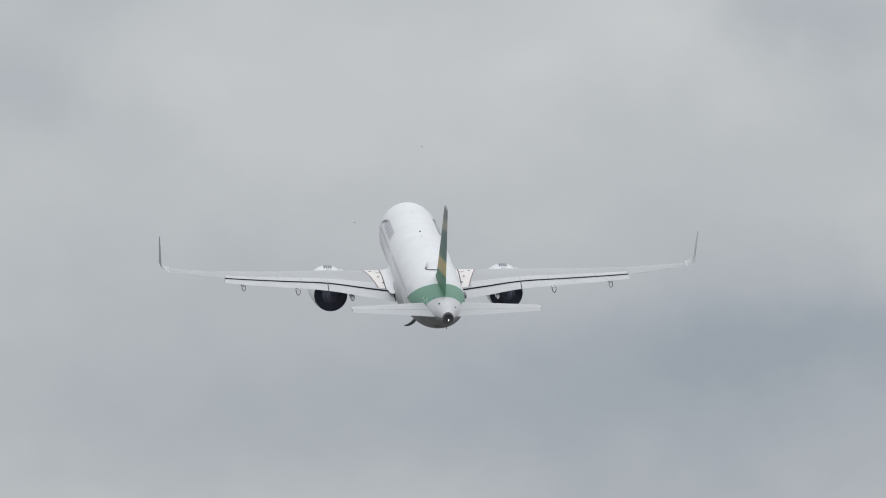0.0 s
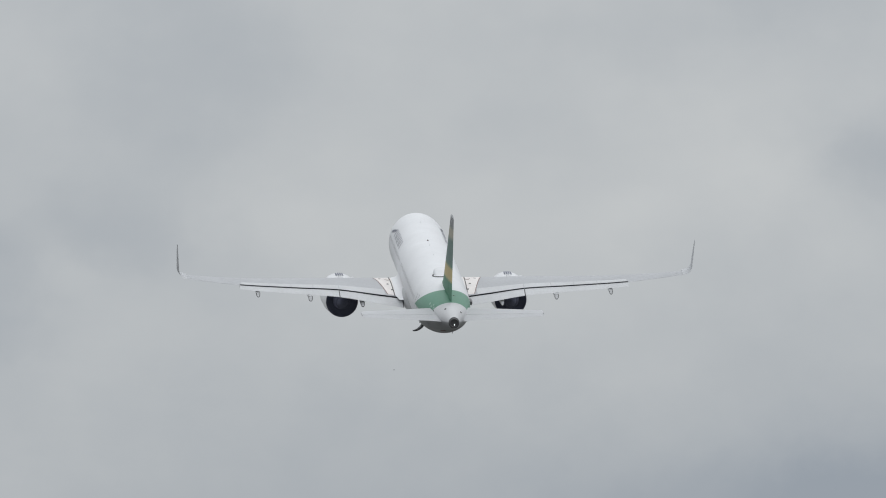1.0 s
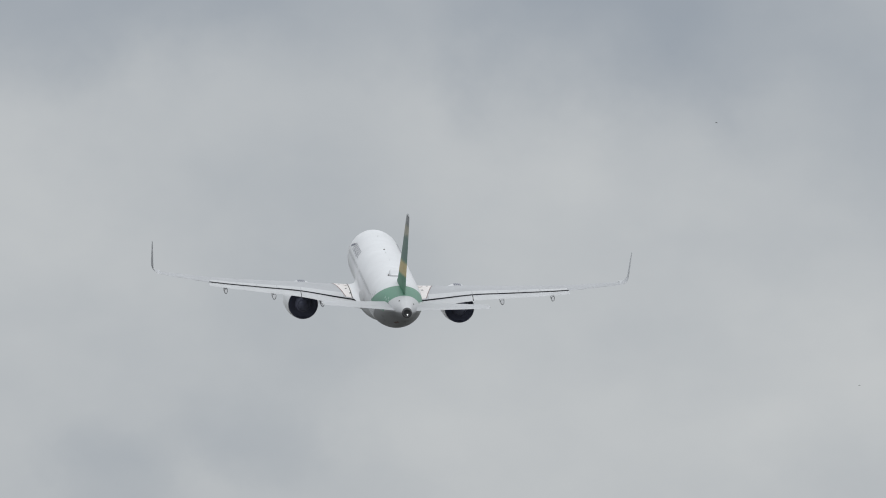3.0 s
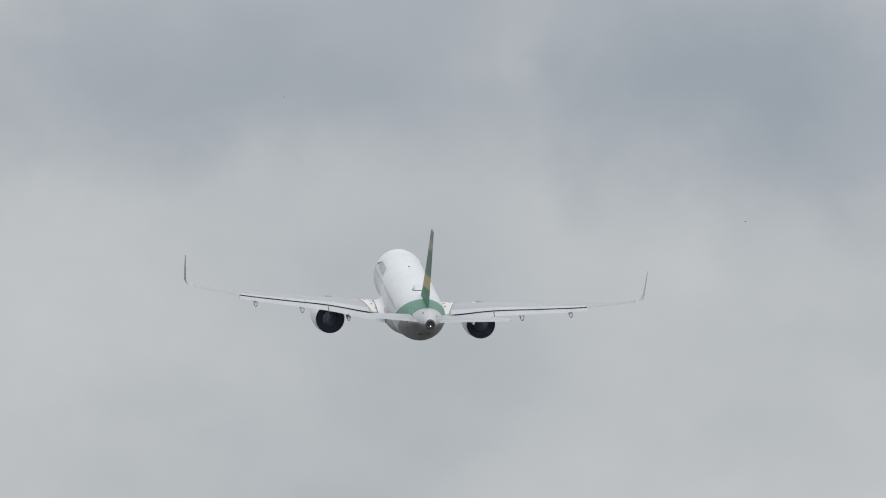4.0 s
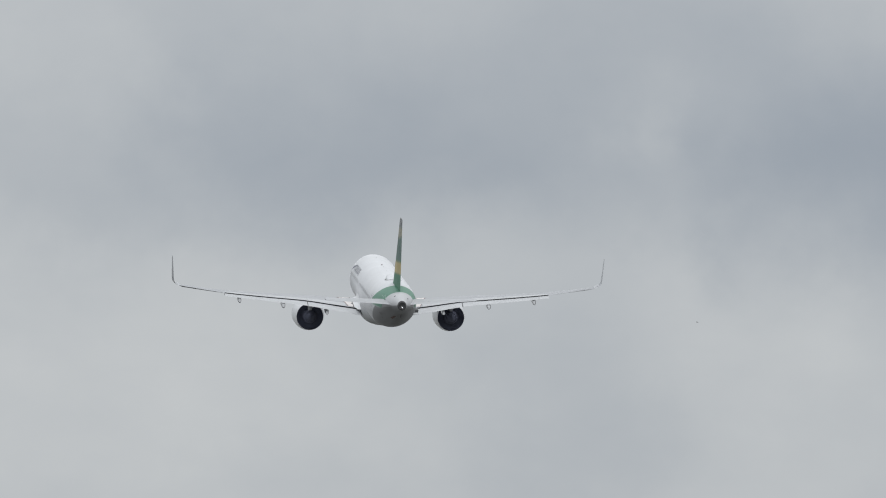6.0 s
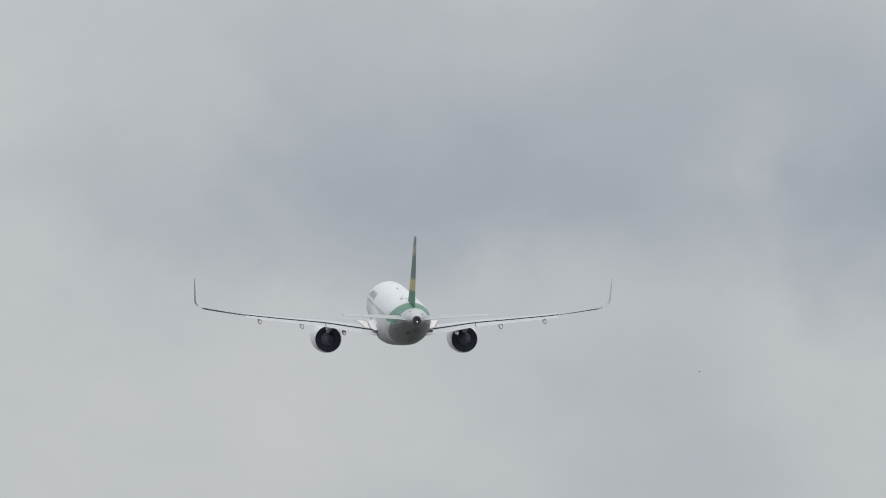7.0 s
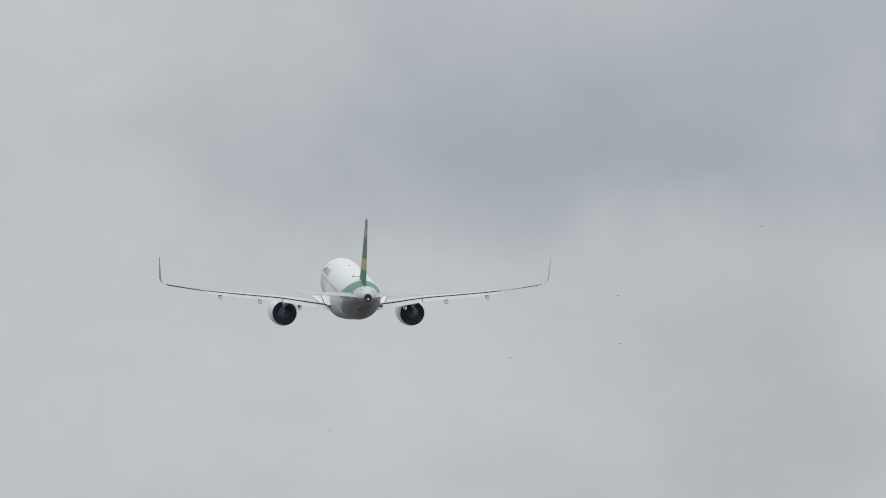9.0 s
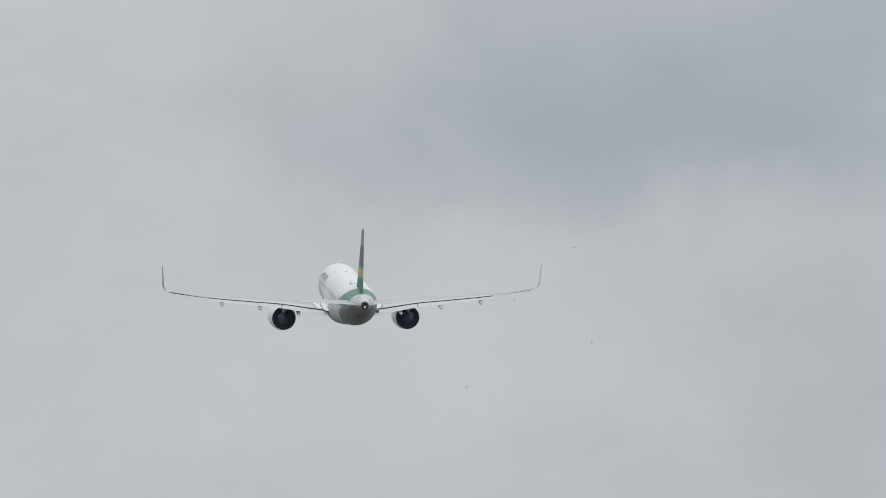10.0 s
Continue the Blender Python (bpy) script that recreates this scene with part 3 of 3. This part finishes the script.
def make_wing(side):
    spans = [1.2, 1.98, 2.6, 3.3, 4.0, 5.0, 6.0, 6.4, 7.2, 8.3, 9.5, 10.8, 12.1, 13.4]
    bm = bmesh.new()
    # the fixed box, cut short where the flaps lie
    loft(bm, [section(side, x, 0, 0.93) for x in spans])
    wing = part("wing", bm, M_WING, airliner, "light grey swept wing with grey panels")
    bm = bmesh.new()
    loft(bm, [section(side, x, 0, 1.0) for x in (13.4, 14.2, 15.0, 15.8, 16.6, 17.1)])
    part("outer_wing", bm, M_WING, wing, "pale outer wing")
    # slats along the leading edge
    for a, b in ((2.6, 5.2), (6.5, 9.1), (9.15, 11.7), (11.75, 14.3), (14.35, 16.9)):
        bm = bmesh.new()
        rings = []
        for k in range(5):
            x = a + (b - a) * k / 4
            rings.append([p + Vector((0, 0.10, -0.05)) for p in section(side, x, 0, 0.13, n=8)])
        loft(bm, rings)
        part("slat", bm, M_TAIL, wing, "pale leading edge slat")
    # rear cove: a black strip paints the shade between the wing and its flaps
    for a, b in ((1.98, 6.37), (6.43, 13.36)):
        bm = bmesh.new()
        rings = []
        for k in range(9):
            x = a + (b - a) * k / 8
            p = wing_top(side, x, 0.93)
            rings.append([p + Vector((0, 0.25, -0.05)), p + Vector((0, -0.012, -0.015)), p + Vector((0, -0.012, -0.12)), p + Vector((0, 0.25, -0.15))])
        loft(bm, rings)
        part("flap_cove", bm, M_COVE_SHADE, wing, "black strip for the shaded gap in front of the flap")
    # flaps in two spans
    for a, b, c0, c1 in ((2.02, 6.37, 1.75, 1.45), (6.43, 13.40, 1.42, 0.95)):
        bm = bmesh.new()
        rings = []
        for k in range(7):
            f = k / 6
            x = a + (b - a) * f
            rings.append(flap_ring(side, x, 0.085, c0 + (c1 - c0) * f, 9.0))
        loft(bm, rings)
        part("flap", bm, M_FLAP, wing, "pale grey flap lowered a little")
        # dark strips on the ends of the flaps
        for x, c in ((a - 0.045, c0),) + (((b + 0.005, c1),) if b < 7 else ()):
            bm = bmesh.new()
            loft(bm, [flap_ring(side, x + d, 0.085, c, 9.0) for d in (0.0, 0.04)])
            part("flap_end", bm, M_LINE, wing, "dark end of the flap")
    # added dark block, starboard only, for the shaded gap between inner flap and body
    if side > 0:
        bm = bmesh.new()
        loft(bm, [[(1.90, y, -1.12 - h), (2.60, y, -1.10 - h), (2.62, y, -1.10 + h * 0.8), (2.48, y, -1.10 + h), (1.90, y, -1.12 + h)]
                  for y, h in ((-1.4, 0.05), (-1.7, 0.15), (-2.5, 0.16), (-2.7, 0.10))])
        part("root_gap_shade", bm, M_DOOR, wing, "dark block for the shaded gap at the flap root")
    bm = bmesh.new()
    loft(bm, [[p + Vector((0, 0, 0.006)) for p in section(side, x, 0.76, 1.004, n=5)] for x in (13.75, 15.0, 16.2)])
    part("aileron", bm, M_WING, wing)
    # spoiler panels on top, with their joints
    for k, (a, b) in enumerate(((3.2, 6.37), (6.41, 8.2), (8.23, 9.75), (9.78, 11.3), (11.33, 13.3))):
        bm = bmesh.new()
        rings = []
        for j in range(4):
            x = a + (b - a) * j / 3
            rings.append([wing_top(side, x, f) + Vector((0, 0, 0.012)) for f in (0.74, 0.80, 0.87, 0.935)])
        loft(bm, rings, closed=False)
        part("spoiler", bm, M_FLAP, wing, "closed spoiler panel")
    # fairings of the flap tracks
    for x, ytail, ztail, size in ((12.17, -2.9, -0.36, 0.90), (8.49, -2.05, -0.83, 1.0), (4.82, -1.2, -1.44, 0.92)):
        half, deep = 0.148 * size, 0.37 * size
        shape = [(half * c, d) for c, d in ((-1, 0.5), (-0.5, 0.56), (0.5, 0.56), (1, 0.5), (1, 0.1), (0.86, -0.2), (0.5, -0.42), (0, -0.5), (-0.5, -0.42), (-0.86, -0.2), (-1, 0.1))]
        bm = bmesh.new()
        rings = []
        for k in range(11):
            f = k / 10
            grow = 0.25 + 0.75 * math.sin(math.pi * 0.5 * min(1, f * 1.6)) if f < 0.9 else 1 - 0.5 * (f - 0.9)
            y, zc = ytail + 3.0 * size * (1 - f), ztail - 0.02 * (1 - f)
            rings.append([(side * x + c * grow, y + 0.45 * d * deep * f, zc + d * deep * grow) for c, d in shape])
        loft(bm, rings)
        part("flap_track_fairing", bm, M_WHITE, wing, "pale pod under the wing")
        bm = bmesh.new()
        loft(bm, [[(side * x + c * k, ytail - gap + 0.45 * d * deep, ztail + d * deep * k) for c, d in shape] for k, gap in ((0.97, 0.012), (0.72, 0.014))], caps=False)
        part("fairing_rim", bm, M_LINE, wing, "dark rim of the open end", sharp=180)
    # upturned wing tip
    bm = bmesh.new()
    rings = []
    base_lead, base_trail, base_z, _ = smooth_table(WING, 17.1)
    for k in range(15):
        f = k / 14
        if f < 0.4:
            a = f / 0.4 * radians(83)
            x, z = 17.1 + 0.62 * math.sin(a), base_z + 0.62 * (1 - math.cos(a))
            ang = a
        else:
            g = (f - 0.4) / 0.6
            x, z = 17.1 + 0.615 + 0.12 * g, base_z + 0.545 + 1.96 * g
            ang = radians(83)
        lead = base_lead + 0.25 * f + 1.75 * f ** 1.6
        chord = (base_trail - base_lead) * (1 - f) + 0.52 * f + 0.25 * math.sin(math.pi * f)
        normal = Vector((-math.sin(ang), 0, math.cos(ang)))
        rows = aerofoil(0, 1, 0.06, 0.0, n=8)
        ring = []
        for seq, pick in ((rows, 1), (list(reversed(rows[1:])), 2)):
            for r in seq:
                toe = (0.4 - r[0]) * chord * 0.035 * min(1, f / 0.4)
                p = Vector((x + toe, 18 - lead - r[0] * chord, z)) + normal * (r[pick] * chord)
                ring.append((side * p.x, p.y, p.z))
        rings.append(ring)
    loft(bm, rings)
    for k, f in enumerate(bm.faces):
        f.material_index = 1 if k < 14 * 17 and k % 17 < 8 else 0
    part("sharklet", bm, [M_TIP, M_TAIL], wing, "upturned wing tip, grey outside and paler inside")
    # white fillet that rounds the corner between wing and body
    bm = bmesh.new()
    rings = []
    for k in range(17):
        f = 0.08 + 0.98 * k / 16
        fade = 1 - max(0.0, f - 0.9) / 0.3
        foot = wing_top(side, 2.05 + 0.42 * fade, min(f, 0.92)) + Vector((0, 0, 0.014))
        if f > 0.92:
            foot.y -= (f - 0.92) * 6.9
            foot.z -= (f - 0.92) * 0.5
        rise = 0.20 + 0.40 * math.sin(math.pi * min(f, 1.0)) * fade
        zc, w, h = smooth_table(FUSELAGE, 18.0 - foot.y)
        up = foot.z + rise
        head = Vector((side * (w * math.sqrt(max(0.0, 1 - ((up - zc) / h) ** 2)) + 0.01), foot.y, up))
        corner = Vector((head.x, foot.y, foot.z))
        rings.append([foot * (1 - q) ** 2 + corner * 2 * q * (1 - q) + head * q * q for q in (j / 6 for j in range(7))])
    loft(bm, rings, closed=False)
    part("wing_fillet", bm, M_WHITE, wing, "white fillet between wing and fuselage")
    # escape walkway painted on the wing root
    bm = bmesh.new()
    rings = []
    for k in range(11):
        f = 0.16 + 0.74 * k / 10
        outer = 3.75 - 0.75 * k / 10
        rings.append([wing_top(side, 2.4 + (outer - 2.4) * j / 6, f) + Vector((0, 0, 0.010)) for j in range(7)])
    loft(bm, rings, closed=False)
    part("escape_walkway", bm, M_WALK, wing, "cream walkway panel at the wing root")

    def stripe(points, width):
        bm = bmesh.new()
        rows = []
        for (x, f), (x2, f2) in zip(points, points[1:] + points[-1:]):
            p = wing_top(side, x, f) + Vector((0, 0, 0.018))
            rows.append([p + Vector((-width / 2, 0, 0)), p + Vector((width / 2, 0, 0))])
        loft(bm, rows, closed=False)
        return bm

    outline = [(3.75 - 0.75 * k / 10, 0.16 + 0.74 * k / 10) for k in range(11)]
    part("walkway_edge", stripe(outline, 0.05), M_MARK, wing)
    curve = [(2.62 - 0.10 * k / 10, 0.16 + 0.76 * k / 10) for k in range(11)]
    part("root_seam", stripe(curve, 0.06), M_LINE, wing, "dark curved seam")
    hook = [(2.55 + 0.42 * (1 - k / 8), 0.30 + 0.06 * math.sin(math.pi * k / 8)) for k in range(9)]
    bm = bmesh.new()
    rows = []
    for x, f in hook:
        rows.append([wing_top(side, x, f - 0.012) + Vector((0, 0, 0.02)), wing_top(side, x, f + 0.012) + Vector((0, 0, 0.02))])
    loft(bm, rows, closed=False)
    part("walkway_arrow", bm, M_MARK, wing, "red brown arrow")
    for x, f in ((3.30, 0.26), (2.85, 0.52), (2.62, 0.72)):
        bm = bmesh.new()
        p = wing_top(side, x, f) + Vector((0, 0, 0.02))
        q = wing_top(side, x, f + 0.035) + Vector((0, 0, 0.02))
        bm.faces.new([bm.verts.new(v) for v in (p + Vector((-0.07, 0, 0)), p + Vector((0.07, 0, 0)), q + Vector((0.07, 0, 0)), q + Vector((-0.07, 0, 0)))])
        part("walkway_mark", bm, M_LINE, wing)
    return wing


def make_engine(side):
    cx, cz = side * 5.84, -2.33
    bm = bmesh.new()
    # outer cowl from the lip to the nozzle and back along the duct
    lathe(bm, [(8.60, 0.98), (8.65, 1.03), (8.60, 1.10), (8.40, 1.19), (7.9, 1.28), (7.1, 1.325), (6.0, 1.29), (5.1, 1.20), (4.35, 1.11), (4.35, 1.09)],
          (cx, 0, cz), 56)
    engine = part("engine", bm, M_WHITE, airliner, "white engine cowl with a black nozzle")
    bm = bmesh.new()
    lathe(bm, [(8.53, 0.96), (8.62, 0.975), (8.665, 1.03), (8.625, 1.105), (8.50, 1.165), (8.49, 1.14)], (cx, 0, cz), 56)
    part("intake_lip", bm, M_METAL, engine, "bare metal intake lip")
    bm = bmesh.new()
    lathe(bm, [(4.34, 1.092), (4.36, 1.065), (4.60, 1.06), (4.72, 0.9), (4.75, 0.4)], (cx, 0, cz), 56)
    part("bypass_duct", bm, M_DUCT, engine, "black inside of the nozzle")
    bm = bmesh.new()
    lathe(bm, [(8.59, 0.965), (8.0, 0.98), (7.4, 1.0), (7.4, 0.3), (7.8, 0.02)], (cx, 0, cz), 40)
    part("fan", bm, M_DUCT, engine, "dark fan disc")
    bm = bmesh.new()
    lathe(bm, [(4.95, 0.66), (4.6, 0.62), (4.2, 0.52), (3.95, 0.44), (3.94, 0.41), (4.02, 0.40)], (cx, 0, cz), 40)
    part("core_cowl", bm, M_CORE, engine, "dark core nozzle")
    bm = bmesh.new()
    lathe(bm, [(4.05, 0.405), (3.96, 0.395), (3.84, 0.34), (3.70, 0.20), (3.62, 0.06), (3.61, 0.001)], (cx, 0, cz), 28)
    part("exhaust_plug", bm, M_CORE, engine, "dark exhaust cone")
    # pylon over the nacelle into the wing
    bm = bmesh.new()
    rings = []
    for y, half, top, low in ((7.0, 0.05, -1.08, -1.25), (6.2, 0.17, -0.98, -1.35), (5.0, 0.20, -0.84, -1.45), (3.6, 0.20, -0.66, -1.55), (2.2, 0.16, -0.62, -1.30), (0.6, 0.05, -0.90, -1.05)):
        rings.append([(cx - half, y, low), (cx + half, y, low), (cx + half, y, top), (cx + half * 0.4, y, top + 0.06), (cx - half * 0.4, y, top + 0.06), (cx - half, y, top)])
    loft(bm, rings)
    part("pylon", bm, M_FLAP, engine, "pale grey pylon")
    # bright bracket seen at the top of the nozzle
    bm = bmesh.new()
    loft(bm, [[(cx - 0.14, 4.4, cz + 0.48), (cx + 0.14, 4.4, cz + 0.48), (cx + 0.24, 4.4, cz + 1.04), (cx - 0.24, 4.4, cz + 1.04)],
              [(cx - 0.03, 3.3, cz + 0.78), (cx + 0.03, 3.3, cz + 0.78), (cx + 0.07, 3.3, cz + 1.12), (cx - 0.07, 3.3, cz + 1.12)]])
    part("pylon_foot", bm, M_WHITE, engine, "white foot of the pylon")
    # strake and cowl marking
    for a in (52, 128):
        t = radians(a)
        bm = bmesh.new()
        rings = []
        for y, h in ((7.6, 0.02), (7.0, 0.22), (6.5, 0.26), (6.4, 0.02)):
            r0, r1 = 1.26, 1.30 + h
            rings.append([(cx + r0 * math.cos(t) - 0.012, y, cz + r0 * math.sin(t)), (cx + r0 * math.cos(t) + 0.012, y, cz + r0 * math.sin(t)),
                          (cx + r1 * math.cos(t) + 0.008, y, cz + r1 * math.sin(t)), (cx + r1 * math.cos(t) - 0.008, y, cz + r1 * math.sin(t))])
        loft(bm, rings)
        part("strake", bm, M_WHITE, engine)
    for k in range(4):
        bm = bmesh.new()
        rows = []
        for j in range(4):
            t = radians(78 + k * 6.2 + j * 1.5)
            rows.append([(cx + 1.335 * math.cos(t), y, cz + 1.335 * math.sin(t)) for y in (7.75, 7.3, 6.85)])
        loft(bm, rows, closed=False)
        part("cowl_mark", bm, M_LOGO, engine, "small dark marking")
    return engine


def lifting_surface(name, stations, mat, parent, label, thick=0.10, front=0.0, back=1.0, out=0.0):
    """Stations: origin of the leading edge, chord, direction of the thickness."""
    bm = bmesh.new()
    rings = []
    for origin, chord, normal in stations:
        o, nrm = Vector(origin), Vector(normal)
        ring = []
        rows = aerofoil(front, back, thick, 0.0, n=12)
        for seq, pick in ((rows, 1), (list(reversed(rows[(1 if front == 0 else 0):])), 2)):
            for r in seq:
                ring.append(o + Vector((0, -r[0] * chord, 0)) + nrm * (r[pick] * chord + math.copysign(out, r[pick])))
        rings.append(ring)
    loft(bm, rings)
    return part(name, bm, mat, parent, label)


def make_tail():
    fin_rows = [((0, -9.6, 1.90), 7.6, 0.60), ((0, -10.9, 2.25), 6.4, 0.85), ((0, -11.8, 2.8), 5.65, 1.0), ((0, -14.1, 5.2), 3.95, 1.0),
                ((0, -16.1, 7.50), 2.42, 1.0), ((0, -16.45, 7.84), 2.12, 1.0), ((0, -16.62, 7.93), 1.96, 0.85)]
    fin = lifting_surface("fin", [(o, c, (k, 0, 0)) for o, c, k in fin_rows], M_FIN, airliner, "green fin with a yellow band and grey tip", 0.07, 0, 0.72)
    lifting_surface("rudder", [(o, c, (k, 0, 0)) for o, c, k in fin_rows], M_FIN, fin, "green and yellow rudder", 0.07, 0.725, 1.0)
    hinges = []
    for side in (-1, 1):
        rows = [((0.35 * side, -13.90, 0.84), 4.0), ((1.4 * side, -14.60, 0.95), 3.45), ((6.0 * side, -17.15, 1.30), 1.62), ((6.17 * side, -17.38, 1.32), 1.38), ((6.22 * side, -17.63, 1.325), 1.05)]
        tail = lifting_surface("tailplane", [(o, c, (0, 0, 1)) for o, c in rows], M_TAIL, airliner, "pale grey tailplane", 0.09, 0, 0.70)
        elevator = lifting_surface("elevator", [(o, c, (0, 0, 1)) for o, c in rows[:4]], M_TAIL, tail, "pale grey elevator", 0.09, 0.708, 1.0)
        inner, outer = (Vector(rows[k][0]) - Vector((0, 0.708 * rows[k][1], 0)) for k in (0, 2))
        hinges.append((elevator, inner, (outer - inner) * side))
    return hinges


def make_gear_door(side):
    """Main gear door, hinged near the keel; closed pose follows the belly."""
    bm = bmesh.new()
    rows, x, z = [], 0.0, 0.0
    for k in range(17):
        f = k / 16
        a = radians(96) * f ** 1.5
        if k:
            x, z = x + 1.75 / 16 * math.cos(a), z + 1.75 / 16 * math.sin(a)
        thick = 0.03 + 0.12 * math.sin(math.pi * (0.1 + 0.85 * f))
        up = (-math.sin(a) * thick * side, math.cos(a) * thick)
        fore, aft = 0.25 + 0.7 * (1 - f), 0.1 - 0.1 * (1 - f)
        rows.append([(side * x, fore, z), (side * x, aft, z), (side * x + up[0], aft, z + up[1]), (side * x + up[0], fore, z + up[1])])
    loft(bm, rows)
    hinge = part("gear_door", bm, M_DOOR, airliner, "curved grey gear door")
    hinge.location = (side * 0.30, 0, -2.42)
    bm = bmesh.new()
    loft(bm, [[(side * 0.5, 0.5, 0.06), (side * 0.56, 0.5, 0.06), (side * 0.56, 0.6, 0.06), (side * 0.5, 0.6, 0.06)],
              [(side * 0.62, 0.5, 0.50), (side * 0.66, 0.5, 0.50), (side * 0.66, 0.6, 0.50), (side * 0.62, 0.6, 0.50)]])
    part("door_rod", bm, M_LINE, hinge)
    return hinge


make_fuselage()
for s in (-1, 1):
    make_wing(s)
    make_engine(s)
ELEVATORS = make_tail()
DOORS = [(s, make_gear_door(s)) for s in (-1, 1)]


# ---------------------------------------------------------------- birds
def make_bird(lean):
    bird = tagged(new("bird"), "small dark bird gliding far off in the sky", "bird", "birds in the sky")
    size = 0.82
    bm = bmesh.new()
    lathe(bm, [(size * y, size * r) for y, r in ((0.07, 0.002), (0.058, 0.010), (0.025, 0.017), (-0.015, 0.017), (-0.05, 0.010), (-0.10, 0.003))], (0, 0, 0), 10, caps=True)
    part("body", bm, M_BIRD, bird)
    for side in (-1, 1):
        bm = bmesh.new()
        rings = []
        for f in (0, 0.35, 0.7, 1.0):
            x, z = side * 0.105 * size * f, 0.03 * size * math.sin(math.pi * 0.7 * f) * lean
            front, back = size * (0.03 - 0.045 * f ** 2), size * (-0.035 - 0.03 * f)
            rings.append([(x, front, z), (x, (front + back) / 2, z + 0.006 * (1.1 - f)), (x, back, z), (x, (front + back) / 2, z - 0.004 * (1.1 - f))])
        loft(bm, rings)
        part("bird_wing", bm, M_BIRD, bird)
    return bird


BIRDS = [make_bird(1 - 0.22 * k) for k in range(len(BIRD_PATHS))]


# ---------------------------------------------------------------- what moves
def attitude(x, y, z, pitch, roll, yaw):
    return Matrix.Translation((x, y, z)) @ pose(0, 0, 0, 0, 0, yaw) @ pose(0, 0, 0, pitch) @ pose(0, 0, 0, 0, roll)


def motions():
    walk(airliner, [(r[0], attitude(*r[1:])) for r in AIRLINER_PATH])
    for s, door in DOORS:
        opened, wide, closed = (pose(s * 0.30, 0, -2.42, 0, s * a, 0) for a in (92, 66, 0))
        walk(door, [(0.0, opened), (1.75, opened), (2.2, wide), (3.1, closed), (10.0, closed)])
    for elevator, place, axis in ELEVATORS:
        down, level = (Matrix.Translation(place) @ Matrix.Rotation(radians(a), 4, axis) @ Matrix.Translation(-place) for a in (8, 0))
        walk(elevator, [(0.0, down), (1.55, down), (1.85, level), (10.0, level)])
    for bird, rows in zip(BIRDS, BIRD_PATHS):
        walk(bird, [(t, pose(x, y, z, 8, 0, 70)) for t, x, y, z in rows])


motions()
